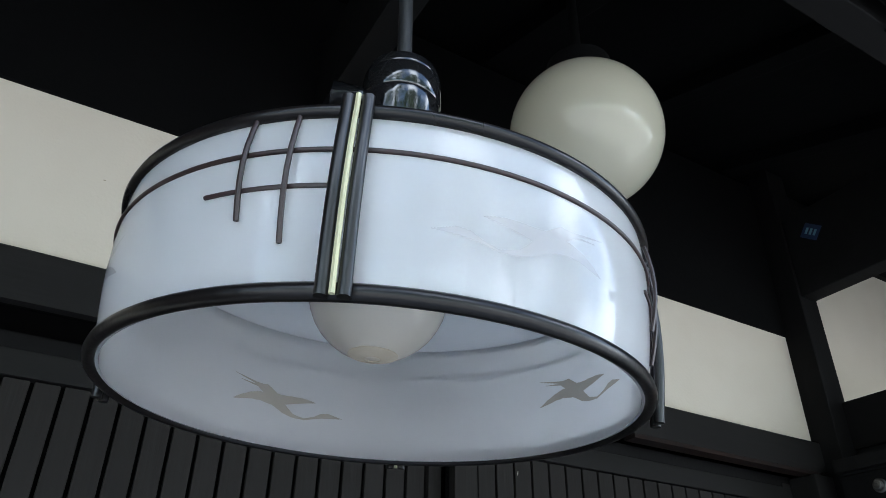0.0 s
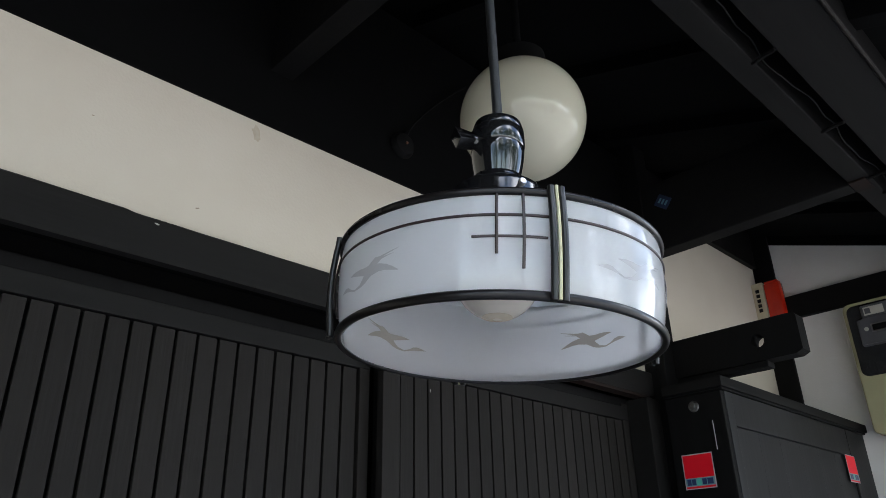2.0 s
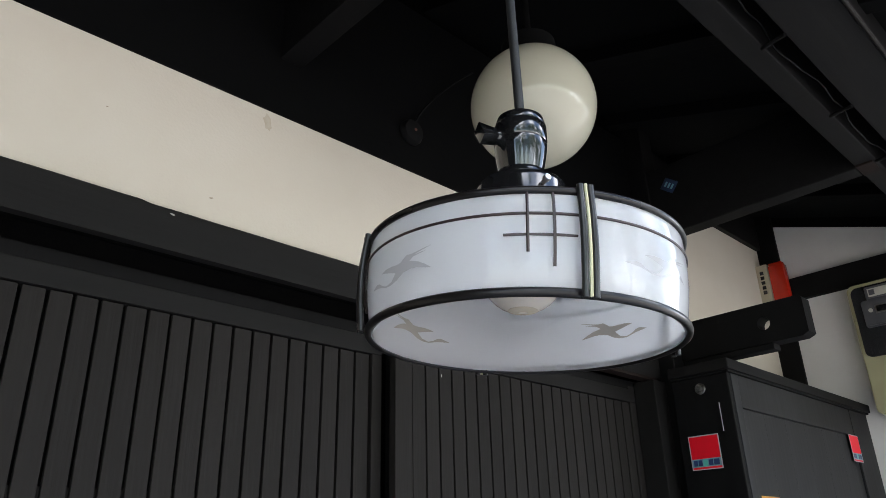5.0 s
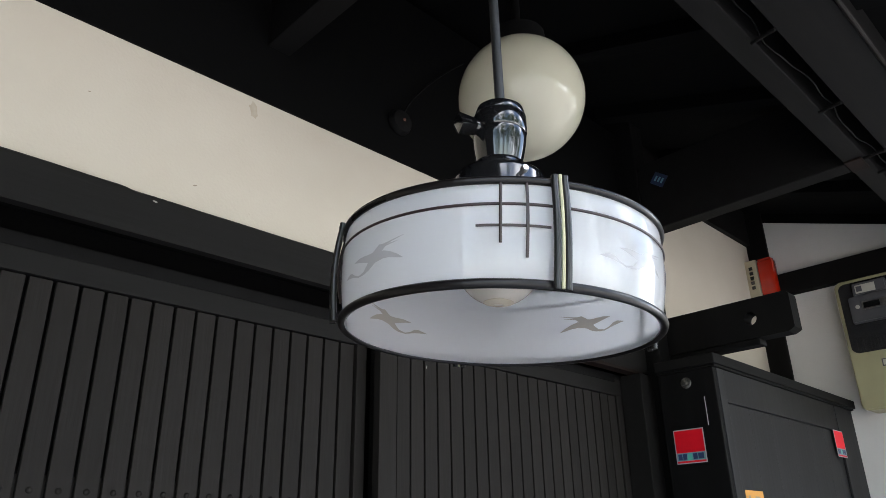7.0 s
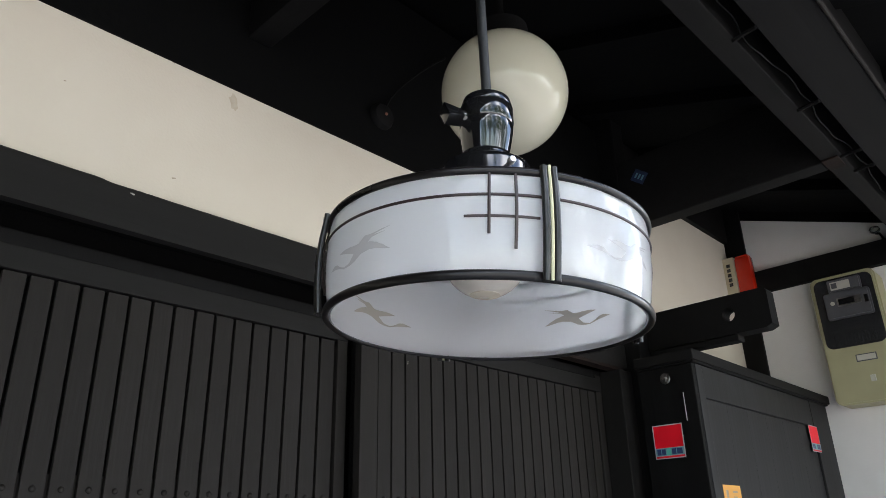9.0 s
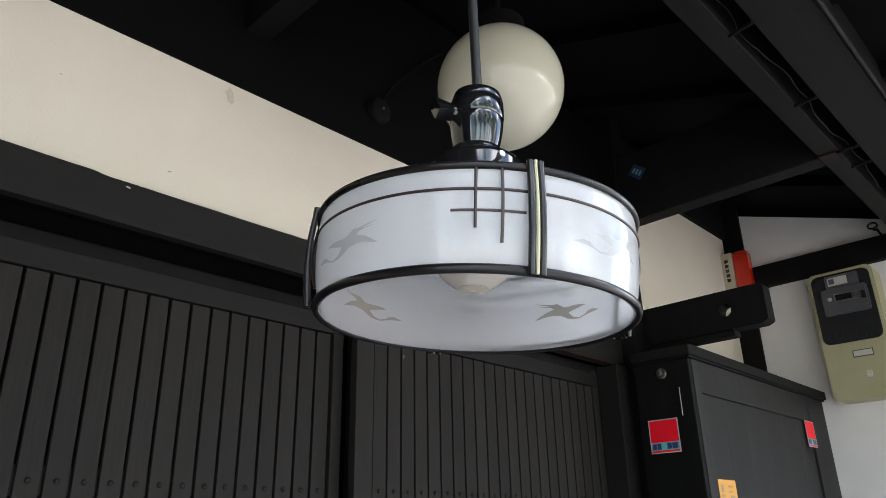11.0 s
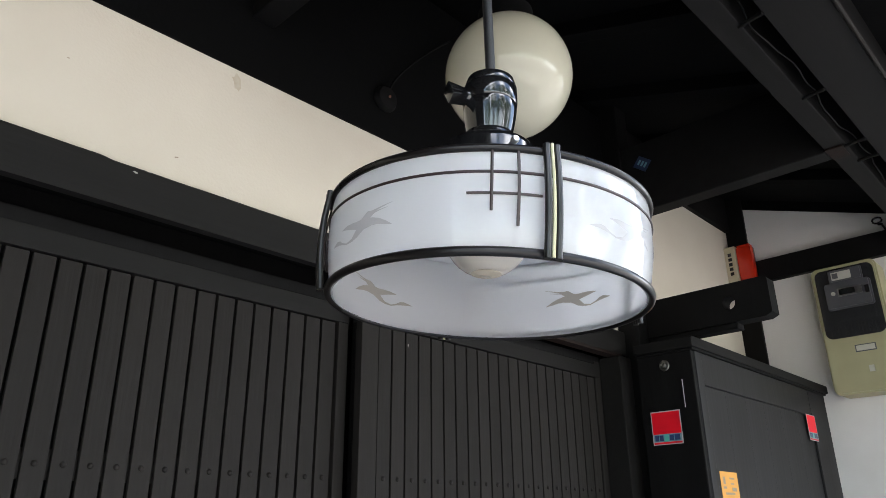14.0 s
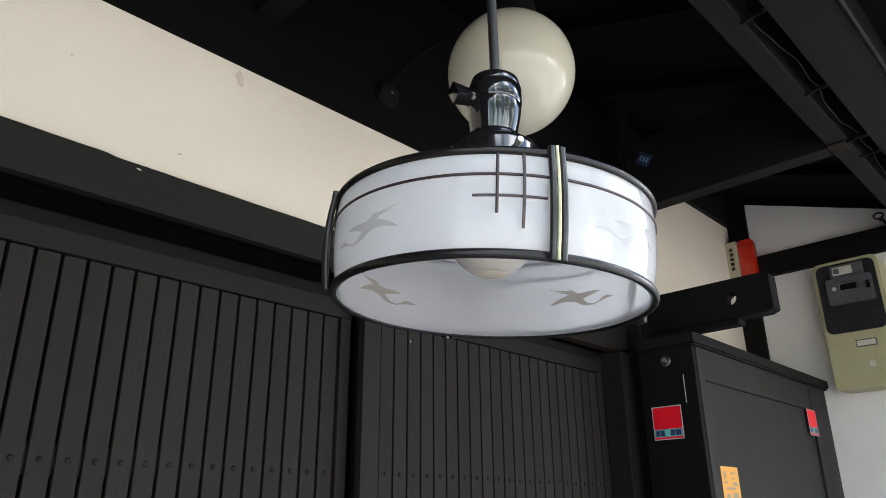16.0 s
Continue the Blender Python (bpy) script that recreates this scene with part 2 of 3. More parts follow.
def part(name, bm, mat, parent, label="", smooth=None):
    ob = finish(name, bm, mat, smooth)
    ob.parent = parent
    return tagged(ob, label) if label else ob


def thing(name, m, label, category, group="", kind=""):
    ob = new(name)
    ob.empty_display_size = 0.05
    ob.matrix_world = m
    return tagged(ob, label, category, group, kind)


def structure(name, bm, mat, label, category, smooth=None):
    return tagged(finish(name, bm, mat, smooth), label, category, kind="structure")


# ---- the porch: walls, timber, roof ----
WALL, RIGHT, LEFT = 1.12, 2.85, -1.9
structure("floor", cuboid(LEFT - 0.2, RIGHT + 0.2, -1.3, 1.4, -0.12, 0.0, edge=0.01), STONE, "grey stone paving of the entrance porch", "floor")
structure("ground", cuboid(-400, 400, -400, 400, -0.5, -0.06), SOIL, "pale gravel ground outside the porch", "ground")
structure("wall_north", cuboid(LEFT, 1.727, WALL, WALL + 0.12, 2.15, 2.475), PLASTER, "cream plaster band above the slatted doors", "wall")
structure("wall_north_side", cuboid(LEFT, -0.70, WALL + 0.004, WALL + 0.12, 0, 2.15), PLASTER, "cream plaster wall beside the doors", "wall")
structure("wall_north_far", cuboid(1.78, RIGHT, WALL + 0.03, WALL + 0.15, 0, 3.0), PLASTER, "cream plaster wall behind the wing panel", "wall")
structure("wall_east", cuboid(RIGHT, RIGHT + 0.12, -0.35, WALL + 0.15, 0, 3.2), WHITEWASH, "whitewashed plaster gable wall with an electric meter", "wall")
structure("wall_west", cuboid(LEFT - 0.1, LEFT, -0.32, WALL + 0.15, 0, 3.2), POST, "black boarded end wall of the porch", "wall")
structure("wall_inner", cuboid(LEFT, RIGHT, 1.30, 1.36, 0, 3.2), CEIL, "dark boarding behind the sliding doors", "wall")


def roof_z(y):
    return 2.613 + 0.35 * y


bm = bmesh.new()
for y0, y1 in ((-0.20, 1.40),):
    v = [bm.verts.new((x, y, roof_z(y) + h)) for h in (0, 0.12) for x, y in ((LEFT - 0.5, y0), (RIGHT + 0.5, y0), (RIGHT + 0.5, y1), (LEFT - 0.5, y1))]
    for f in ((0, 1, 2, 3), (7, 6, 5, 4), (0, 4, 5, 1), (1, 5, 6, 2), (2, 6, 7, 3), (3, 7, 4, 0)):
        bm.faces.new([v[k] for k in f])
bmesh.ops.recalc_face_normals(bm, faces=bm.faces)
# Boards, rafters and plate beam carry the roof's shade in their black.
structure("ceiling", bm, CEIL, "black boarded underside of the sloping roof, its shade put into the colour", "ceiling")


def rafter(x):
    bm = cuboid(-0.025, 0.025, -0.17, 1.1, -0.05, 0.0, edge=0.003)
    for v in bm.verts:
        v.co.z += roof_z(v.co.y) + 0.004
    ob = structure("rafter", bm, CEIL, "black sloping roof rafter, roof shade put into its colour", "rafter")
    ob.location.x = x


for k in range(12):
    rafter(-1.75 + 0.42 * k)

structure("wall_plate_beam", cuboid(LEFT, 1.727, WALL - 0.004, WALL + 0.13, 2.459, 2.96, edge=0.003), CEIL, "black-stained beam along the top of the plaster band, darkened with roof shade", "beam")
structure("far_plate_beam", cuboid(1.804, RIGHT - 0.02, WALL + 0.01, WALL + 0.15, 2.842, 3.03, edge=0.003), BEAM, "black-stained beam over the far plaster", "beam")

# lintel with a chipped upper arris
bm = bmesh.new()
xs = sorted({round(LEFT + 0.03 * k, 4) for k in range(int((1.727 - LEFT) / 0.03) + 1)} | {round(0.05 + 0.004 * k, 4) for k in range(60)} | {1.727})
rows = []
for x in xs:
    step = 1 / (1 + math.exp(-(x - 0.105) / 0.004))
    rough = math.exp(-((x - 0.15) / 0.05) ** 2)
    chip = 0.0035 * step - 0.003 + 0.0008 * noise.noise((x * 9, 0, 0)) + 0.0016 * rough * noise.noise((x * 130, 3, 0))
    rows.append([bm.verts.new(c) for c in ((x, 1.10, 2.091), (x, 1.10, 2.164 - chip), (x, 1.104, 2.168 - chip), (x, 1.119, 2.168), (x, 1.119, 2.091))])
for a, b in zip(rows, rows[1:]):
    for k in range(5):
        bm.faces.new((a[k], a[(k + 1) % 5], b[(k + 1) % 5], b[k]))
bm.faces.new(rows[0]), bm.faces.new(rows[-1])
bmesh.ops.recalc_face_normals(bm, faces=bm.faces)
lintel = structure("lintel", bm, LINTEL, "black-stained lintel with a chipped upper edge", "lintel")
# Groove faces in near-black: the shadow band under the lintel is in the colour.
structure("door_head", cuboid(-0.72, 1.69, 1.1195, 1.30, 2.140, 2.1495, edge=0.0006), CEIL, "top of the groove over the sliding doors, shade painted in black", "door head")
structure("door_track", cuboid(-0.72, 1.69, 1.248, 1.30, 2.02, 2.1395, edge=0.0006), CEIL, "back of the groove over the sliding doors, shade painted in black", "door track")
structure("post", cuboid(1.727, 1.803, 1.05, 1.26, 0, 3.03, edge=0.004), POST, "black-stained square wooden post", "post")
structure("corner_post", cuboid(2.832, RIGHT, 1.062, 1.150, 0, 3.05, edge=0.004), POST, "black-stained corner post at the gable wall", "post")
structure("gable_rail", cuboid(2.815, RIGHT, -0.6, 1.07, 2.575, 2.672, edge=0.004), POST, "black-stained rail across the gable wall", "rail")
structure("tie_beam", cuboid(1.735, 1.795, 0.4305, 1.05, 2.555, 2.80, edge=0.004), BEAM, "black-stained tie beam from post to purlin", "beam")
structure("near_tie_beam", cuboid(0.340, 0.396, 0.4305, WALL - 0.0045, 2.596, 2.80, edge=0.004), POST, "black-stained tie beam from wall beam to purlin", "beam")
structure("purlin", cuboid(LEFT, RIGHT, 0.376, 0.43, 2.56, 2.752, edge=0.003), BEAM, "black-stained purlin under the roof", "beam")
structure("eave_purlin", cuboid(LEFT, RIGHT, 0.215, 0.326, 2.552, 2.69, edge=0.003), BEAM, "black-stained eave purlin", "beam")
structure("eave_moulding", tube([(LEFT, 0.208, 2.548), (RIGHT, 0.208, 2.548)], 0.005, 8), SLAT, "thin grey conduit along the eave purlin", "moulding")
structure("jamb", cuboid(1.658, 1.7265, 1.088, 1.16, 0, 2.0810, edge=0.003), LINTEL, "charcoal door jamb", "jamb")


# ---- slatted sliding doors ----
def sliding_door(name, x0, x1, y, pitch, slat_w, first, end, label):
    d = thing(name, pose(0, y, 0), label, "sliding door", kind="structure")
    part("stile", cuboid(x1 - end, x1, -0.004, 0.03, 0.02, 2.07, edge=0.002), SLAT, d)
    part("stile", cuboid(x0, first - pitch / 2 - 0.002, -0.004, 0.03, 0.02, 2.07, edge=0.002), SLAT, d)
    part("top_rail", cuboid(x0, x1, -0.006, 0.03, 2.02, 2.060, edge=0.002), LINTEL, d)
    # Added darker strip: the rail's fade into the lintel's shadow, done by colour.
    part("rail_shade_strip", cuboid(x0, x1, -0.001, 0.03, 2.0605, 2.088, edge=0.003), POST, d)
    part("bottom_rail", cuboid(x0, x1, -0.004, 0.03, 0.02, 0.16, edge=0.002), SLAT, d)
    # Near-black backing puts the shade between the slats into its colour.
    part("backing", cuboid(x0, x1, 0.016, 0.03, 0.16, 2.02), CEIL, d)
    for z in (0.9, 1.69):
        part("cross_rail", cuboid(x0, x1, 0.010, 0.0165, z - 0.02, z + 0.025), SLAT, d)
    shared, head = None, None
    x = first
    while x + slat_w / 2 < x1 - end:
        if shared is None:
            s = part("slat", cuboid(-slat_w / 2, slat_w / 2, 0, 0.010, 0.162, 2.018, edge=0.0012), SLAT, d)
            shared = s.data
            nb = lathe([(0.0, -0.0034), (0.0028, -0.0029), (0.0048, -0.0014), (0.0053, 0.0005)], 12)
            nb.transform(pose(0, 0, 1.692, 0, 0, 0) @ Matrix.Rotation(radians(-90), 4, "X"))
            h = part("nail_head", nb, SLAT, s, smooth=40)
            head = h.data
        else:
            s = new("slat", shared)
            s.parent = d
            h = new("nail_head", head)
            h.parent = s
        s.location.x = x
        x += pitch
    return d


sliding_door("door_1", -0.70, 0.7026, 1.21, 0.0414, 0.0354, -0.6322, 0.0272, "charcoal slatted wooden sliding door with nail heads")
sliding_door("door_2", 0.7045, 1.700, 1.165, 0.0417, 0.0368, 0.7757, 0.0690, "charcoal slatted wooden sliding door with a wide stile")


# ---- the wing wall with its cap, beside the doors ----
wing = thing("wing_wall", pose(1.70, 0.87, 0), "charcoal panelled wooden wing wall with an overhanging cap", "wing wall", kind="structure")
part("core", cuboid(0.004, 1.13, 0.014, 0.176, 0, 2.062), PANEL, wing)
part("end_board", cuboid(-0.016, 0.004, 0.002, 0.176, 0, 2.066, edge=0.003), POST, wing, "black end board")
part("corner_stile", cuboid(0.0045, 0.046, 0.0, 0.014, 0, 2.066, edge=0.002), PANEL, wing)
part("end_stile", cuboid(0.935, 1.12, 0.0, 0.014, 0, 2.066, edge=0.002), PANEL, wing)
part("top_rail", cuboid(0.0465, 0.9345, 0.001, 0.014, 1.972, 2.066, edge=0.002), PANEL, wing)
board = None
for k in range(6):
    if board is None:
        ob = part("panel_board", cuboid(0, 0.1475, 0, 0.006, 0.02, 1.971, edge=0.0005), PANEL, wing)
        board = ob.data
    else:
        ob = new("panel_board", board)
        ob.parent = wing
    ob.location = (0.0475 + 0.1479 * k, 0.008, 0)
part("cap", cuboid(-0.03, 1.145, -0.012, 0.178, 2.0735, 2.104, edge=0.004), BEAM, wing, "overhanging charcoal cap board")
part("cap_moulding", cuboid(-0.02, 1.135, -0.006, 0.177, 2.0665, 2.073, edge=0.002), POST, wing)

# bolt on the end board
bolt = thing("lock_bolt", pose(1.683, 0.957, 2.032, 0, -90, 0) @ Matrix.Scale(1.15, 4), "dull steel bolt head on the black end board", "bolt")
part("washer", lathe([(0, 0), (0.014, 0), (0.014, 0.0015), (0.012, 0.003), (0, 0.003)], 24), STEEL, bolt, smooth=30)
part("stud", lathe([(0, 0.003), (0.009, 0.003), (0.009, 0.008), (0.0075, 0.011), (0.003, 0.012), (0.0, 0.0105)], 20), STEEL, bolt, smooth=30)
hasp = thing("edge_strip", pose(1.682, 0.908, 1.946), "thin metal strip let into the end board, its gleam painted pale", "metal strip")
# Pale matt colour instead of metal: the strip's gleam is painted on.
part("strip", cuboid(-0.0015, 0.002, -0.0007, 0.0007, -0.04, 0.04, edge=0.0005), PALE, hasp)


# ---- projecting arm with a peg hole ----
def arm():
    bm = bmesh.new()
    t0, t1 = 1.785, 1.838
    # side outline (y, z) from the post outwards, with a round hole cut as a ring of faces
    hy, hz, hr, n = 0.781, 2.207, 0.019, 24
    out = []
    y0, y1, z0, z1 = 0.662, 1.05, 2.148, 2.266
    for k in range(n):
        a = 2 * math.pi * (k + 0.5) / n
        c, s_ = math.cos(a), math.sin(a)
        reach = []
        if c > 1e-6:
            reach.append((y1 - hy) / c)
        if c < -1e-6:
            reach.append((y0 - hy) / c)
        if s_ > 1e-6:
            reach.append((z1 - hz) / s_)
        if s_ < -1e-6:
            reach.append((z0 - hz) / s_)
        r = min(reach)
        out.append((hy + r * c, hz + r * s_))
    corners = [(y0 + 0.020, z0), (y0 + 0.006, z0 + 0.006), (y0, z0 + 0.020), (y0, z1 - 0.014), (y0 + 0.004, z1 - 0.004), (y0 + 0.014, z1), (y1, z1), (y1, z0)]
    pts = out + corners
    pts.sort(key=lambda p: math.atan2(p[1] - hz, p[0] - hy))
    hole = [(hy + hr * math.cos(math.atan2(p[1] - hz, p[0] - hy)), hz + 1.05 * hr * math.sin(math.atan2(p[1] - hz, p[0] - hy))) for p in pts]
    lay = [[[bm.verts.new((x, *p)) for p in loop] for loop in (pts, hole)] for x in (t0, t1)]
    m = len(pts)
    for k in range(m):
        j = (k + 1) % m
        (oa, ha), (ob, hb) = lay
        bm.faces.new((oa[k], oa[j], ha[j], ha[k]))
        bm.faces.new((ob[k], hb[k], hb[j], ob[j]))
        bm.faces.new((oa[k], ob[k], ob[j], oa[j]))
        bm.faces.new((ha[k], ha[j], hb[j], hb[k]))
    bmesh.ops.recalc_face_normals(bm, faces=bm.faces)
    return bm


bracket = thing("bracket_arm", pose(0, 0, 0), "black-stained wooden arm with a peg hole projecting from the post", "bracket")
part("arm", arm(), POST, bracket)
part("lower_arm", cuboid(1.787, 1.834, 0.764, 1.05, 2.128, 2.1478, edge=0.006), POST, bracket)


# ---- stickers ----
def sticker(m, group):
    s = thing("security_sticker", m, "red square security sticker with a teal band on black wood", "sticker", group)
    part("backing", cuboid(0, 0.092, 0, 0.0006, -0.094, 0, edge=0.0002), PALE, s)
    part("red_field", cuboid(0.003, 0.089, -0.0003, 0.0, -0.064, -0.003), RED, s)
    part("teal_band", cuboid(0.003, 0.089, -0.0003, 0.0, -0.0855, -0.065), TEAL, s)
    part("red_line", cuboid(0.003, 0.089, -0.0003, 0.0, -0.0915, -0.0865), RED, s)
    part("mint_block", cuboid(0.036, 0.049, -0.0005, -0.0003, -0.0845, -0.066), MINT, s)
    for a, b in ((0.007, 0.019), (0.021, 0.033), (0.052, 0.065), (0.067, 0.084)):
        part("printed_block", cuboid(a, b, -0.0005, -0.0003, -0.083, -0.0675), NAVY, s)
    return s


first = sticker(pose(1.6833, 1.019, 1.903, 0, 0, -90), "security stickers")
copy_thing(first, pose(2.567, 0.8693, 1.972, 0, 0, 0))
note = thing("paper_label", pose(1.775, 0.8768, 1.736, 0, 0, 0), "amber paper label with printed marks on charcoal panel", "label")
part("sheet", cuboid(0, 0.115, 0, 0.0006, -0.15, 0, edge=0.0002), YELLOW, note)
for x0, x1, z0, z1 in ((0.016, 0.030, -0.034, -0.014), (0.060, 0.092, -0.020, -0.015), (0.064, 0.086, -0.034, -0.030), (0.024, 0.084, -0.062, -0.056), (0.036, 0.080, -0.110, -0.098), (0.014, 0.034, -0.046, -0.040), (0.070, 0.098, -0.052, -0.042), (0.020, 0.044, -0.086, -0.074), (0.062, 0.096, -0.088, -0.070), (0.016, 0.030, -0.130, -0.116)):
    part("printed_mark", cuboid(x0, x1, -0.0004, 0.0, z0, z1), STAIN_DARK, note)

# ---- electric meter on the gable wall ----
# Local x runs along the wall towards the eave, y into the wall.
meter = thing("electric_meter", pose(2.74, 0.797, 2.047, 0, 0, -90), "yellowed beige meter box with a dark window on plaster", "electric meter")


def rounded_plate(w, h, y0, y1, r=0.02, x_off=0.0, z_off=0.0, steps=6):
    bm = bmesh.new()
    pts = []
    for cx, cz, a0 in ((w - r, h - r, 0), (r, h - r, 90), (r, r, 180), (w - r, r, 270)):
        pts += [(x_off + cx + r * math.cos(radians(a0 + 90 * k / steps)), z_off + cz + r * math.sin(radians(a0 + 90 * k / steps))) for k in range(steps + 1)]
    a, b = [[bm.verts.new((x, y, z)) for x, z in pts] for y in (y0, y1)]
    bm.faces.new(a), bm.faces.new(b)
    for k in range(len(pts)):
        j = (k + 1) % len(pts)
        bm.faces.new((a[k], a[j], b[j], b[k]))
    bmesh.ops.recalc_face_normals(bm, faces=bm.faces)
    rim = [e for e in bm.edges if all(abs(v.co.y - y0) < 1e-6 for v in e.verts)]
    bmesh.ops.bevel(bm, geom=rim, offset=min(0.006, (y1 - y0) * 0.45), segments=2, affect="EDGES")
    return bm


MW, MH = 0.236, 0.503
part("case", rounded_plate(MW, MH, 0.0, 0.11, 0.026, -0.010), BEIGE, meter, smooth=50)
window = part("window", rounded_plate(0.210, 0.276, -0.006, 0.001, 0.026, 0.004, 0.213), SMOKE, meter, "dark smoked window", smooth=50)
part("meter_body", rounded_plate(0.164, 0.106, -0.020, -0.005, 0.010, 0.034, 0.322), GREY, window, "grey meter face", smooth=50)
part("terminal_cover", rounded_plate(0.120, 0.052, -0.016, -0.005, 0.006, 0.056, 0.4285), GREY, window, "grey upper cover", smooth=50)
part("window_lip", rounded_plate(0.134, 0.054, -0.013, -0.005, 0.008, 0.062, 0.2675), SMOKE, window, smooth=50)
for k in range(7):
    part("rib", cuboid(0.028 + 0.024 * k, 0.040 + 0.024 * k, -0.010, -0.0055, 0.222, 0.264, edge=0.0015), SMOKE, window)
part("side_clip", cuboid(0.176, 0.190, -0.0225, -0.0195, 0.366, 0.396, edge=0.001), BAKELITE, window)
part("paper_tag", cuboid(0.068, 0.138, -0.0175, -0.016, 0.438, 0.470), LABEL, window)
part("tag_print", cuboid(0.072, 0.092, -0.0182, -0.0175, 0.444, 0.465), GREY, window)
part("display", cuboid(0.086, 0.142, -0.0226, -0.0206, 0.375, 0.397), BAKELITE, window)
part("display_frame", cuboid(0.080, 0.166, -0.0216, -0.020, 0.369, 0.402), STEEL, window)
part("seal", lathe([(0, 0), (0.008, 0), (0.008, 0.003), (0, 0.003)], 16), LABEL, window).matrix_basis = pose(0.064, -0.019, 0.385, 90)
part("name_plate", cuboid(0.098, 0.162, -0.003, 0.001, 0.156, 0.176, edge=0.001), LABEL, meter)
part("name_plate_rim", cuboid(0.094, 0.166, -0.0015, 0.001, 0.152, 0.180, edge=0.001), GREY, meter)
part("catch", cuboid(0.127, 0.145, -0.004, 0.001, 0.074, 0.098, edge=0.001), LABEL, meter)
part("cover_screw", lathe([(0, 0), (0.006, 0), (0.005, 0.004), (0, 0.004)], 14), BRASS, meter, smooth=30).matrix_basis = pose(0.185, 0, 0.008, 90)

# ---- alarm lamp on the corner post ----
alarm = thing("alarm_lamp", pose(2.828, 1.146, 2.575), "orange-red alarm lamp on a pale base beside the corner post", "alarm lamp")
part("base", cuboid(-0.05, 0.0, -0.044, 0.010, 0.0, 0.178, edge=0.004), CREAM, alarm, "pale plastic base with dark marks")
for k in range(5):
    part("printed_block", cuboid(-0.0506, -0.05, -0.026, -0.010, 0.045 + 0.022 * k, 0.060 + 0.022 * k), SMOKE, alarm)
part("lens", cuboid(-0.045, 0.002, -0.112, -0.045, 0.0, 0.168, edge=0.008), ORANGE, alarm, "orange-red lens", smooth=50)
part("lens_cap", cuboid(-0.04, -0.002, -0.105, -0.050, 0.1685, 0.178, edge=0.002), ORANGE, alarm)

# ---- opal globe lamp ----
globe = thing("globe_lamp", pose(0.673, 0.705, 2.412), "cream opal glass globe lamp under the black roof", "globe lamp")
R = 0.1236
part("globe", lathe([(0.0, -R)] + [(R * math.sin(radians(a)), -R * math.cos(radians(a))) for a in range(6, 157, 6)], 72), GLOBE, globe, smooth=60)
# Fitter and stem take the same shade-darkened black as the roof.
part("fitter", lathe([(0.046, 0.105), (0.056, 0.108), (0.058, 0.118), (0.055, 0.150), (0.03, 0.165), (0.0, 0.166)], 40), CEIL, globe, "black fitter", smooth=40)
part("stem", lathe([(0.0, 0.16), (0.009, 0.16), (0.009, 0.40), (0.0, 0.40)], 16), CEIL, globe, smooth=40)

# ---- pendant lamp ----
# A shallow drum of milk glass in dark metal, with four strap pairs, wire lattices and painted motifs.
AXIS = (0.1674, 0.3544)
RIM_Z = 1.7682
pendant = thing("pendant_lamp", pose(*AXIS, RIM_Z, 3.49, 0.41, 0.0), "white opal glass drum pendant lamp with black metal bands", "pendant lamp")
H = 0.0765


def glass_r(z):
    """Outer radius of the drum at height z over its lower rim."""
    u = z / H
    return 0.1292 + 0.0063 * math.sin(math.pi * min(max(0.08 + 0.66 * u, 0), 1))


GLASS = 0.0022
outer = [(glass_r(H * k / 14), H * k / 14) for k in range(15)]
shoulder = [(0.1318, H + 0.003), (0.122, H + 0.005), (0.105, H + 0.010), (0.080, H + 0.017), (0.055, H + 0.024), (0.034, H + 0.030)]
inner = [(r - GLASS, z - GLASS) for r, z in reversed(shoulder)] + [(r - GLASS, z) for r, z in reversed(outer)]
shade = part("glass_shade", lathe(outer + shoulder + inner, 128, closed=True), OPAL, pendant, smooth=50)


def ring(radius, z, r, flat=1.0, steps=128):
    return tube([(radius * math.cos(2 * math.pi * k / steps), radius * math.sin(2 * math.pi * k / steps), z) for k in range(steps)], r, 10, flat=flat, closed=True)


part("lower_band", ring(0.1326, 0.0014, 0.0031, 1.15), BAND, pendant, "rounded black metal rim", smooth=60)
part("upper_band", ring(0.1348, H, 0.0027, 1.1), BAND, pendant, "rounded black metal rim", smooth=60)
part("wire_ring", ring(glass_r(H - 0.0184) + 0.0002, H - 0.0184, 0.0011), WIRE, pendant, "thin dark wire ring", smooth=60)


def on_drum(angle, z, lift=0.0):
    r = glass_r(z) + lift
    return (r * math.cos(radians(angle)), r * math.sin(radians(angle)), z)


STRAP_AT = -121.3


# Tapering strokes of the painted bird: (degrees round the drum, height and half width in millimetres).
BIRD = (
    ((-51.0, 42.6, 0.8), (-54.0, 40.6, 3.3), (-57.0, 35.0, 4.4), (-60.0, 29.6, 2.7), (-62.5, 26.6, 1.2), (-66.0, 25.6, 0.6), (-69.0, 27.6, 0.8), (-71.0, 29.4, 1.6), (-73.0, 30.0, 1.7), (-77.0, 29.2, 0.1)),
    ((-57.0, 36.0, 3.4), (-60.0, 36.2, 3.0), (-63.0, 37.2, 2.3), (-66.0, 37.9, 1.4), (-68.8, 37.8, 0.2)),
    ((-56.0, 35.0, 3.8), (-52.5, 35.4, 3.0), (-49.5, 34.2, 2.2), (-46.8, 32.0, 1.4), (-44.3, 29.7, 0.2)),
    ((-53.0, 42.2, 1.2), (-50.0, 43.6, 0.6), (-43.8, 46.5, 0.12)),
    ((-52.0, 41.6, 0.7), (-46.0, 43.2, 0.12)),
)


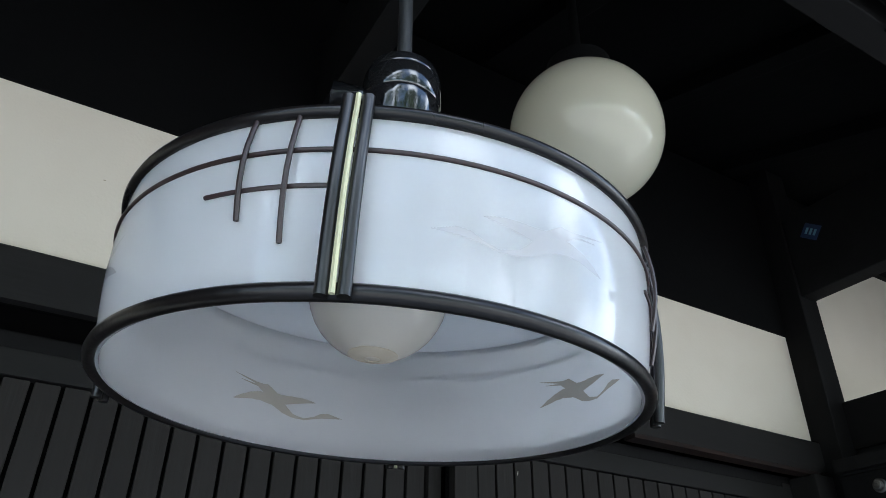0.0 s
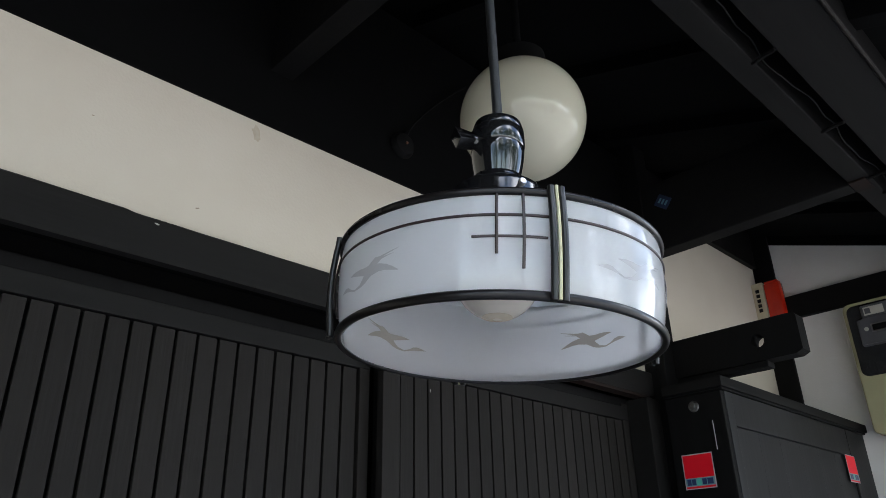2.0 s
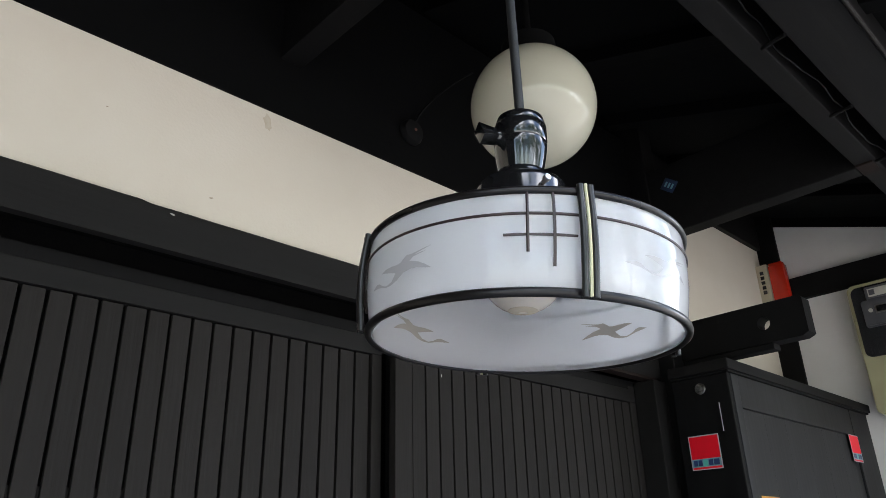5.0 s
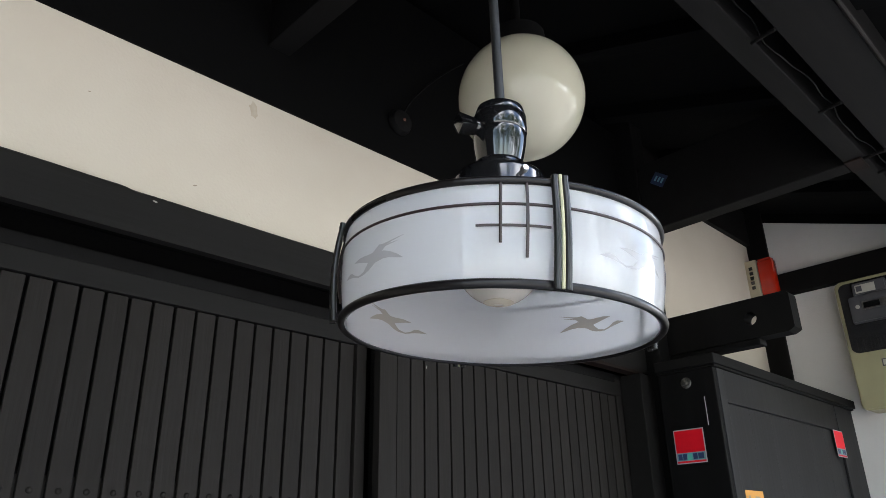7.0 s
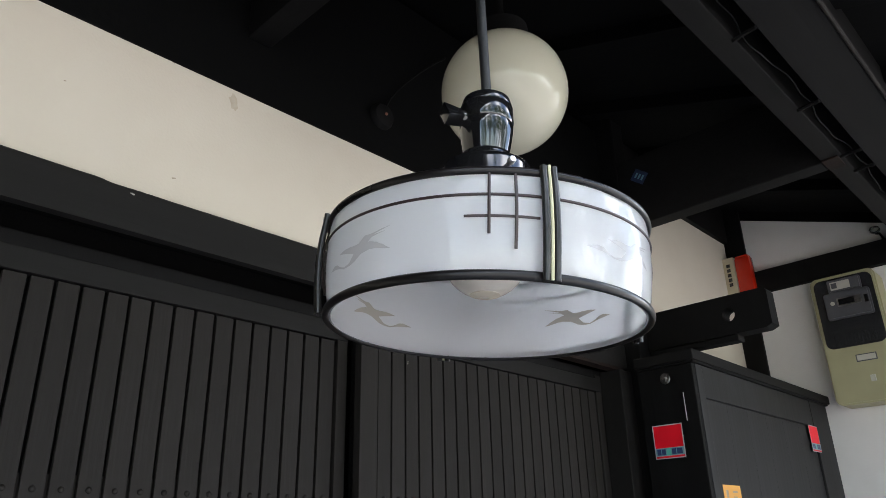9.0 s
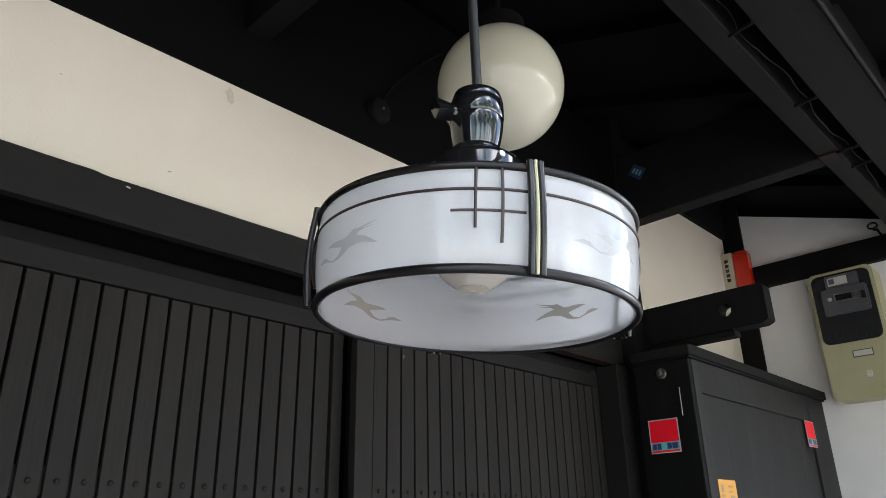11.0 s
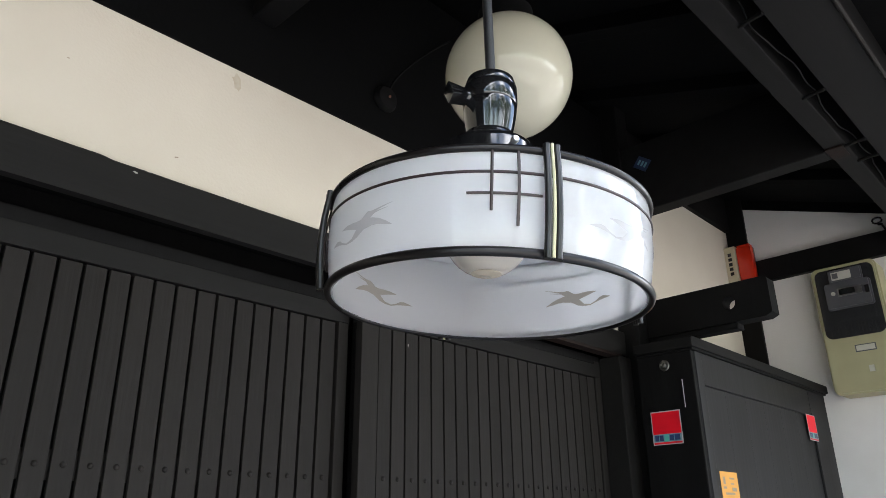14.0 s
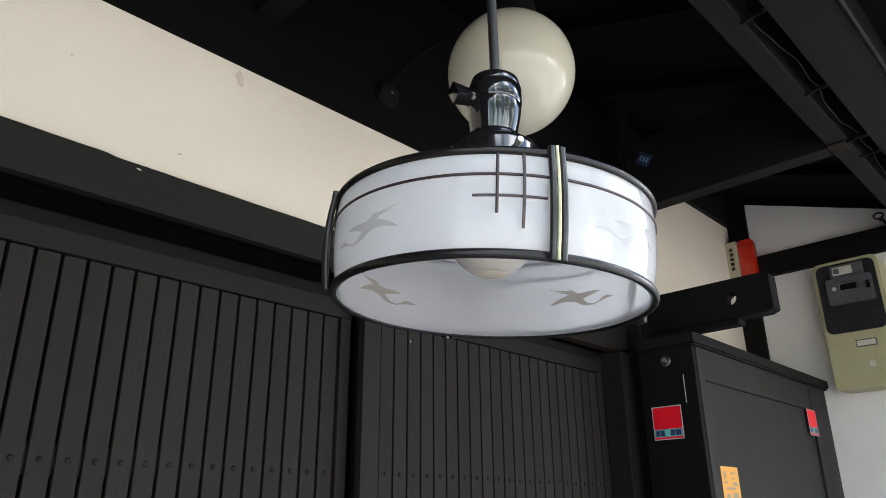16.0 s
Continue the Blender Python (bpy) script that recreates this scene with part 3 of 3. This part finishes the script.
def motif(turn, shift, lift, side):
    """A plain painted bird on the drum, one even coat where its tapering strokes meet."""
    step, arc = 0.28, 2.356
    us = np.arange(-80.0 * arc, -41.0 * arc, step)
    ws = np.arange(20.0, 50.0, step)
    gu, gw = np.meshgrid(us, ws, indexing="ij")
    gap = np.full(gu.shape, 9.0)
    for stroke in BIRD:
        for (a0, z0, h0), (a1, z1, h1) in zip(stroke, stroke[1:]):
            du, dw = (a1 - a0) * arc, z1 - z0
            f = np.clip(((gu - a0 * arc) * du + (gw - z0) * dw) / (du * du + dw * dw), 0, 1)
            gap = np.minimum(gap, np.hypot(gu - a0 * arc - f * du, gw - z0 - f * dw) - h0 - f * (h1 - h0))
    index, verts, faces = {}, [], []

    def corner(i, j):
        if (i, j) not in index:
            index[i, j] = len(verts)
            verts.append(on_drum(turn + shift + us[i] / arc, (ws[j] + lift) / 1000, 0.00015 if side > 0 else -GLASS - 0.00015))
        return index[i, j]
    for i, j in np.argwhere(gap[:-1, :-1] < 0):
        f = (corner(i, j), corner(i + 1, j), corner(i + 1, j + 1), corner(i, j + 1))
        faces.append(f if side > 0 else f[::-1])
    bm = bmesh.new()
    vs = [bm.verts.new(v) for v in verts]
    for f in faces:
        bm.faces.new([vs[k] for k in f])
    return bm


for q, (shift, lift) in enumerate(((-4.0, -4.0), (0.0, -1.0), (0.0, 0.0), (3.5, -4.5))):
    turn = STRAP_AT + 90 * q
    for side, off in (("strap_bar", -1.58), ("strap_bar", 1.58)):
        pts = [on_drum(turn + off, H * k / 8, 0.0045 + 0.0040 * (1 - k / 8)) for k in range(9)]
        pts = [(*pts[0][:2], -0.0032)] + pts + [(*pts[-1][:2], H + 0.0042)]
        part(side, tube(pts, 0.0026, 8), STRAP, pendant, smooth=50)
    pts = [on_drum(turn, H * k / 8, 0.0055 + 0.0040 * (1 - k / 8)) for k in range(9)]
    pts = [(*pts[0][:2], -0.0026)] + pts + [(*pts[-1][:2], H + 0.0047)]
    part("inlay_strip", tube(pts, 0.0012, 6), BRASS, pendant, "pale yellow inlay strip", smooth=50)
    part("lattice_wire", tube([on_drum(turn - 17.3, H - 0.0472 * k / 6, 0.0010 + 0.0024 * math.sin(math.pi * k / 6)) for k in range(7)], 0.0011, 6), WIRE, pendant, smooth=60)
    part("lattice_wire", tube([on_drum(turn - 9.6, H - 0.0572 * k / 6, 0.0010 + 0.0024 * math.sin(math.pi * k / 6)) for k in range(7)], 0.0011, 6), WIRE, pendant, smooth=60)
    part("lattice_wire", tube([on_drum(turn - 24.5 + 22 * k / 8, H - 0.0344, 0.0002) for k in range(9)], 0.0010, 6), WIRE, pendant, smooth=60)
    # Paler outer copy stands in for the inner coat showing through the glass.
    if q < 2:
        part("painted_motif", motif(turn, shift, lift, 1), MOTIF_FAINT, pendant, "grey-taupe painted bird motif")
    part("painted_motif", motif(turn, shift, lift, -1), MOTIF, pendant, "grey-taupe painted bird motif")

# chips and grime along the lower edge of the glass
chip_rng = random.Random(8)
cb = bmesh.new()
for k in range(26):
    a, r, size = radians(chip_rng.uniform(20, 110)), chip_rng.uniform(0.1278, 0.1300), chip_rng.uniform(0.0004, 0.0011)
    ring_v = [cb.verts.new((r * math.cos(a) + size * chip_rng.uniform(0.6, 1.5) * math.cos(b), r * math.sin(a) + size * chip_rng.uniform(0.4, 1.0) * math.sin(b), -0.0002))
              for b in (0, -1.05, -2.1, -3.14, -4.2, -5.2)]
    tip = cb.verts.new((r * math.cos(a), r * math.sin(a), -0.0007))
    for i in range(6):
        cb.faces.new((ring_v[i], ring_v[(i + 1) % 6], tip))
tagged(part("rim_chips", cb, RUST_DARK, pendant, "dark chips and grime along the glass edge"), kind="stuff")

SHIFT = pose(-0.0028, -0.0012, -0.0026)


def fluted(profile, flutes=22):
    """A turned body whose wall is cut into shallow upright flutes."""
    bm = lathe(profile, flutes * 6)
    for v in bm.verts:
        r = math.hypot(v.co.x, v.co.y)
        if r > 0.01 and 0.159 < v.co.z < 0.1875:
            k = 1 - 0.0045 * (0.5 + 0.5 * math.cos(flutes * math.atan2(v.co.y, v.co.x)))
            v.co.x, v.co.y = v.co.x * k, v.co.y * k
    return bm


part("collar", lathe([(0.0, 0.104), (0.0572, 0.104), (0.0556, 0.108), (0.0484, 0.1125), (0.0442, 0.1180), (0.0424, 0.1250), (0.0409, 0.1390), (0.0403, 0.1425), (0.0387, 0.1445), (0.0319, 0.1468), (0.0255, 0.1480), (0.0242, 0.1500), (0.0238, 0.1545), (0.0227, 0.1575), (0.0, 0.158)], 56), BAKELITE, pendant, "flared black collar", smooth=35).matrix_basis = SHIFT
socket = part("socket", fluted([(0.0, 0.158), (0.0203, 0.158), (0.0207, 0.1600), (0.0221, 0.167), (0.0233, 0.174), (0.0242, 0.180), (0.0246, 0.186), (0.0242, 0.1885), (0.0, 0.1887)]), BAKELITE, pendant, "glossy black socket", smooth=35)
part("socket_cap", lathe([(0.0, 0.1888), (0.0243, 0.1888), (0.0250, 0.1905), (0.0245, 0.2055), (0.0233, 0.2072), (0.0235, 0.2085), (0.0215, 0.2150), (0.0168, 0.2185), (0.0089, 0.2200), (0.0, 0.2200)], 56), BAKELITE, socket, "domed black cap", smooth=35)
socket.matrix_basis = SHIFT
for q, a in enumerate((-113, 7, 127)):
    sc = part("set_screw", lathe([(0, 0), (0.0022, 0), (0.0022, 0.006), (0.0034, 0.0065), (0.0034, 0.0100), (0.0027, 0.0110), (0, 0.0110)], 16), CHROME, pendant, "chrome set screw", smooth=35)
    sc.matrix_basis = SHIFT @ Matrix.Rotation(radians(a), 4, "Z") @ pose(0.0400, 0, 0.1310, 0, 80, 0)
# key switch
KEY = 160
kb = cuboid(0.026, 0.043, -0.0062, 0.0062, -0.0115, 0.0115, edge=0.0012)
for v in kb.verts:
    v.co.z *= 0.55 + 0.45 * (v.co.x - 0.026) / 0.017
key = part("switch_key", kb, BAKELITE, pendant, "black turn key", smooth=35)
key.matrix_basis = SHIFT @ pose(0, 0, 0.191, 0, 0, KEY) @ pose(0, 0, 0, 35, 0, 0)
ks = part("key_stem", lathe([(0.0, 0.018), (0.0075, 0.018), (0.007, 0.027), (0.0045, 0.029), (0.0045, 0.031), (0, 0.031)], 16), BAKELITE, pendant, smooth=35)
ks.matrix_basis = SHIFT @ pose(0, 0, 0.191, 0, 0, KEY) @ pose(0, 0, 0, 0, 90, 0)
part("bulb", lathe([(0.0, 0.0225)] + [(0.0370 * math.sin(radians(a)), 0.0595 - 0.0370 * math.cos(radians(a))) for a in range(10, 151, 10)] + [(0.0150, 0.100), (0.0135, 0.128), (0.0, 0.128)], 48), BULB, pendant, "cream ball bulb", smooth=60).matrix_basis = pose(-0.005, -0.0025, 0)
part("bulb_print", lathe([(0.004, 0.0225), (0.009, 0.0233), (0.0130, 0.0246), (0.0130, 0.0252), (0.004, 0.0231)], 32, closed=True), STAIN, pendant, "faint printed patch under the bulb", smooth=60).matrix_basis = pose(-0.005, -0.0025, 0)
cord = [(-0.0028 - 0.00074 * k, -0.0012 + 0.00095 * k, 0.2185 + 0.02 * k) for k in range(34)]
part("cord", tube(cord, 0.0048, 10), CORD, pendant, "black cord", smooth=60)

# ---- small fittings under the roof ----
for x in (1.03, 1.405, 1.73, 1.85):
    c = thing("cable_clip", pose(x, 0, 0), "dark metal staple bridging the two purlins", "cable clip", "cable clips")
    part("bridge", tube([(0.010, 0.381, 2.557), (0, 0.352, 2.5555), (-0.012, 0.325, 2.549)], 0.0046, 6), POST, c)
wire = thing("loose_cable", pose(0, 0, 0), "thin grey cable clipped between black purlins", "cable")
pts = []
for k in range(60):
    x = 0.2 + 1.9 * k / 59
    pts.append((x, 0.355 + 0.007 * math.sin(x * 13) + 0.003 * math.sin(x * 43), 2.566 + 0.006 * math.sin(x * 27)))
part("cable", tube(pts, 0.0020, 6), POST, wire, smooth=60)
plate = thing("small_blue_plate", pose(1.7342, 1.01, 2.725, 0, 38, -90), "small blue plate with pale marks on the black beam", "plate")
part("plate", cuboid(0.004, 0.056, -0.0008, 0.0005, 0, 0.042, edge=0.0003), BLUE, plate)
for k in range(3):
    part("printed_bar", cuboid(0.014 + 0.013 * k, 0.021 + 0.013 * k, -0.0012, -0.0008, 0.012, 0.030), TEAL, plate)
rust = thing("worn_joint_block", pose(0, 0, 0), "reddish worn wood at the beam joint", "joint")
part("block", cuboid(1.725, 1.80, 0.385, 0.428, 2.5535, 2.5592, edge=0.001), RUST_DARK, rust)

# junction fixture with a small red lamp on the wall plate, and its wire to the roof
fixture = thing("junction_fixture", pose(0.711, 1.114, 2.564, 90), "black round junction fixture with a tiny red lamp on the beam", "fixture")
part("base", lathe([(0, 0), (0.034, 0), (0.034, 0.006), (0.028, 0.016), (0.012, 0.020), (0, 0.020)], 28), POST, fixture, smooth=35)
part("red_lamp", lathe([(0, 0.019), (0.004, 0.019), (0.003, 0.023), (0, 0.0235)], 12), RUST, fixture, "tiny red lamp", smooth=50)
lead = thing("lead_wire", pose(0, 0, 0), "thin black wire curving from the fixture to the roof", "wire")
part("wire", tube([(0.720 + 0.19 * s * s + 0.02 * s, 1.107 - 0.01 * s, 2.585 + 0.26 * s - 0.03 * math.sin(math.pi * s)) for s in (k / 14 for k in range(15))], 0.003, 6), POST, lead, smooth=60)

# insulator hook on the gable rail
hook = thing("wire_hook", pose(2.812, 0.545, 2.715), "small black wire hook on the gable rail", "hook")
part("loop", tube([(0.0, 0.017 * math.cos(a), 0.012 * math.sin(a)) for a in (2 * math.pi * k / 20 for k in range(20))], 0.004, 6, closed=True), BAKELITE, hook, smooth=60)
part("shank", tube([(0.03, -0.018, -0.035), (0.0, -0.014, -0.02), (0.0, 0.0, -0.016)], 0.005, 6), BAKELITE, hook, smooth=60)


# marks on plaster and lintel
def smear(name, x, y, z, w, h, mat, label, turn=0.0, seed=1):
    rnd = random.Random(seed)
    bm = bmesh.new()
    ring_pts = []
    for k in range(16):
        a = 2 * math.pi * k / 16
        f = 0.7 + 0.5 * rnd.random()
        u, v = w * f * math.cos(a), h * f * math.sin(a)
        c, s_ = math.cos(radians(turn)), math.sin(radians(turn))
        ring_pts.append(bm.verts.new((x + u * c - v * s_, y, z + u * s_ + v * c)))
    bm.faces.new(ring_pts)
    back = bmesh.ops.extrude_face_region(bm, geom=list(bm.faces))
    for g in back["geom"]:
        if isinstance(g, bmesh.types.BMVert):
            g.co.y -= 0.0004
    bmesh.ops.recalc_face_normals(bm, faces=bm.faces)
    return structure(name, bm, mat, label, "stain")


smear("stain_brown", 0.326, WALL + 0.0002, 2.432, 0.010, 0.019, STAIN, "faint brown stain on cream plaster", 15, 3)
smear("stain_small", 0.225, WALL + 0.0002, 2.222, 0.004, 0.0016, STAIN_DARK, "small dark scuff on cream plaster", 20, 4)
smear("stain_edge", 0.196, WALL + 0.0002, 2.458, 0.0016, 0.0012, STAIN_DARK, "tiny dark speck on cream plaster", 0, 5)
smear("stain_speck", 0.02, WALL + 0.0002, 2.330, 0.0022, 0.0010, STAIN_DARK, "tiny dark speck on cream plaster", 10, 6)
smear("stain_fleck", 0.150, 1.0998, 2.157, 0.0052, 0.0016, LABEL, "pale fleck on the black lintel", -8, 7)
smear("door_fleck", 0.846, 1.1648, 1.988, 0.0009, 0.0042, LABEL, "tiny pale fleck on a charcoal door slat", -8, 9)
structure("lintel_edge", cuboid(1.10, 1.70, 1.101, 1.134, 2.082, 2.0915, edge=0.001), RUST_DARK, "reddish worn strip under the lintel", "trim")

# ---- outside ----
def tree(x, y, h, seed):
    rnd = random.Random(seed)
    t = thing("tree", pose(x, y, -0.06), "broadleaf tree with a dense green crown", "tree", "trees outside")
    bm = tube([(0.06 * math.sin(k), 0.05 * math.cos(2 * k), h * 0.62 * k / 6) for k in range(7)], h * 0.028, 8)
    for v in bm.verts:
        f = 1 - 0.6 * v.co.z / (h * 0.62)
        v.co.x, v.co.y = v.co.x * f, v.co.y * f
    for k in range(7):
        a = k * 2.4 + rnd.random()
        z = h * (0.3 + 0.05 * k)
        tube([(0, 0, z), (0.10 * h * math.cos(a), 0.10 * h * math.sin(a), z + 0.10 * h), (0.24 * h * math.cos(a), 0.24 * h * math.sin(a), z + 0.17 * h)], h * 0.008, 5, bm)
    part("trunk", bm, BARK, t)
    verts, faces = [], []
    clumps = [(rnd.gauss(0, 0.16) * h, rnd.gauss(0, 0.16) * h, h * (0.42 + 0.55 * rnd.random() ** 1.1), h * (0.06 + 0.07 * rnd.random())) for _ in range(44)]
    for cx, cy, cz, cr in clumps:
        for _ in range(110):
            d = Vector((rnd.gauss(0, 1), rnd.gauss(0, 1), rnd.gauss(0, 0.7))).normalized() * cr * (0.5 + 0.6 * rnd.random())
            c = Vector((cx, cy, cz)) + d
            u = Vector((rnd.gauss(0, 1), rnd.gauss(0, 1), rnd.gauss(0, 1))).normalized() * h * 0.014
            w = u.cross(Vector((rnd.gauss(0, 1), rnd.gauss(0, 1), rnd.gauss(0, 1)))).normalized() * h * 0.008
            n = len(verts)
            verts += [c - u, c + w, c + u, c - w]
            faces.append((n, n + 1, n + 2, n + 3))
    me = bpy.data.meshes.new("crown")
    me.from_pydata(verts, [], faces)
    me.materials.append(LEAF)
    crown = new("crown", me)
    crown.parent = t


for k, (x, y, h) in enumerate(((-10.5, -7, 8.4), (-6.6, -10, 10.2), (-2.4, -12.5, 8.2), (1.4, -11.5, 9.6), (6.2, -13, 10.0), (10.4, -10, 8.0))):
    tree(x, y, h, k + 3)
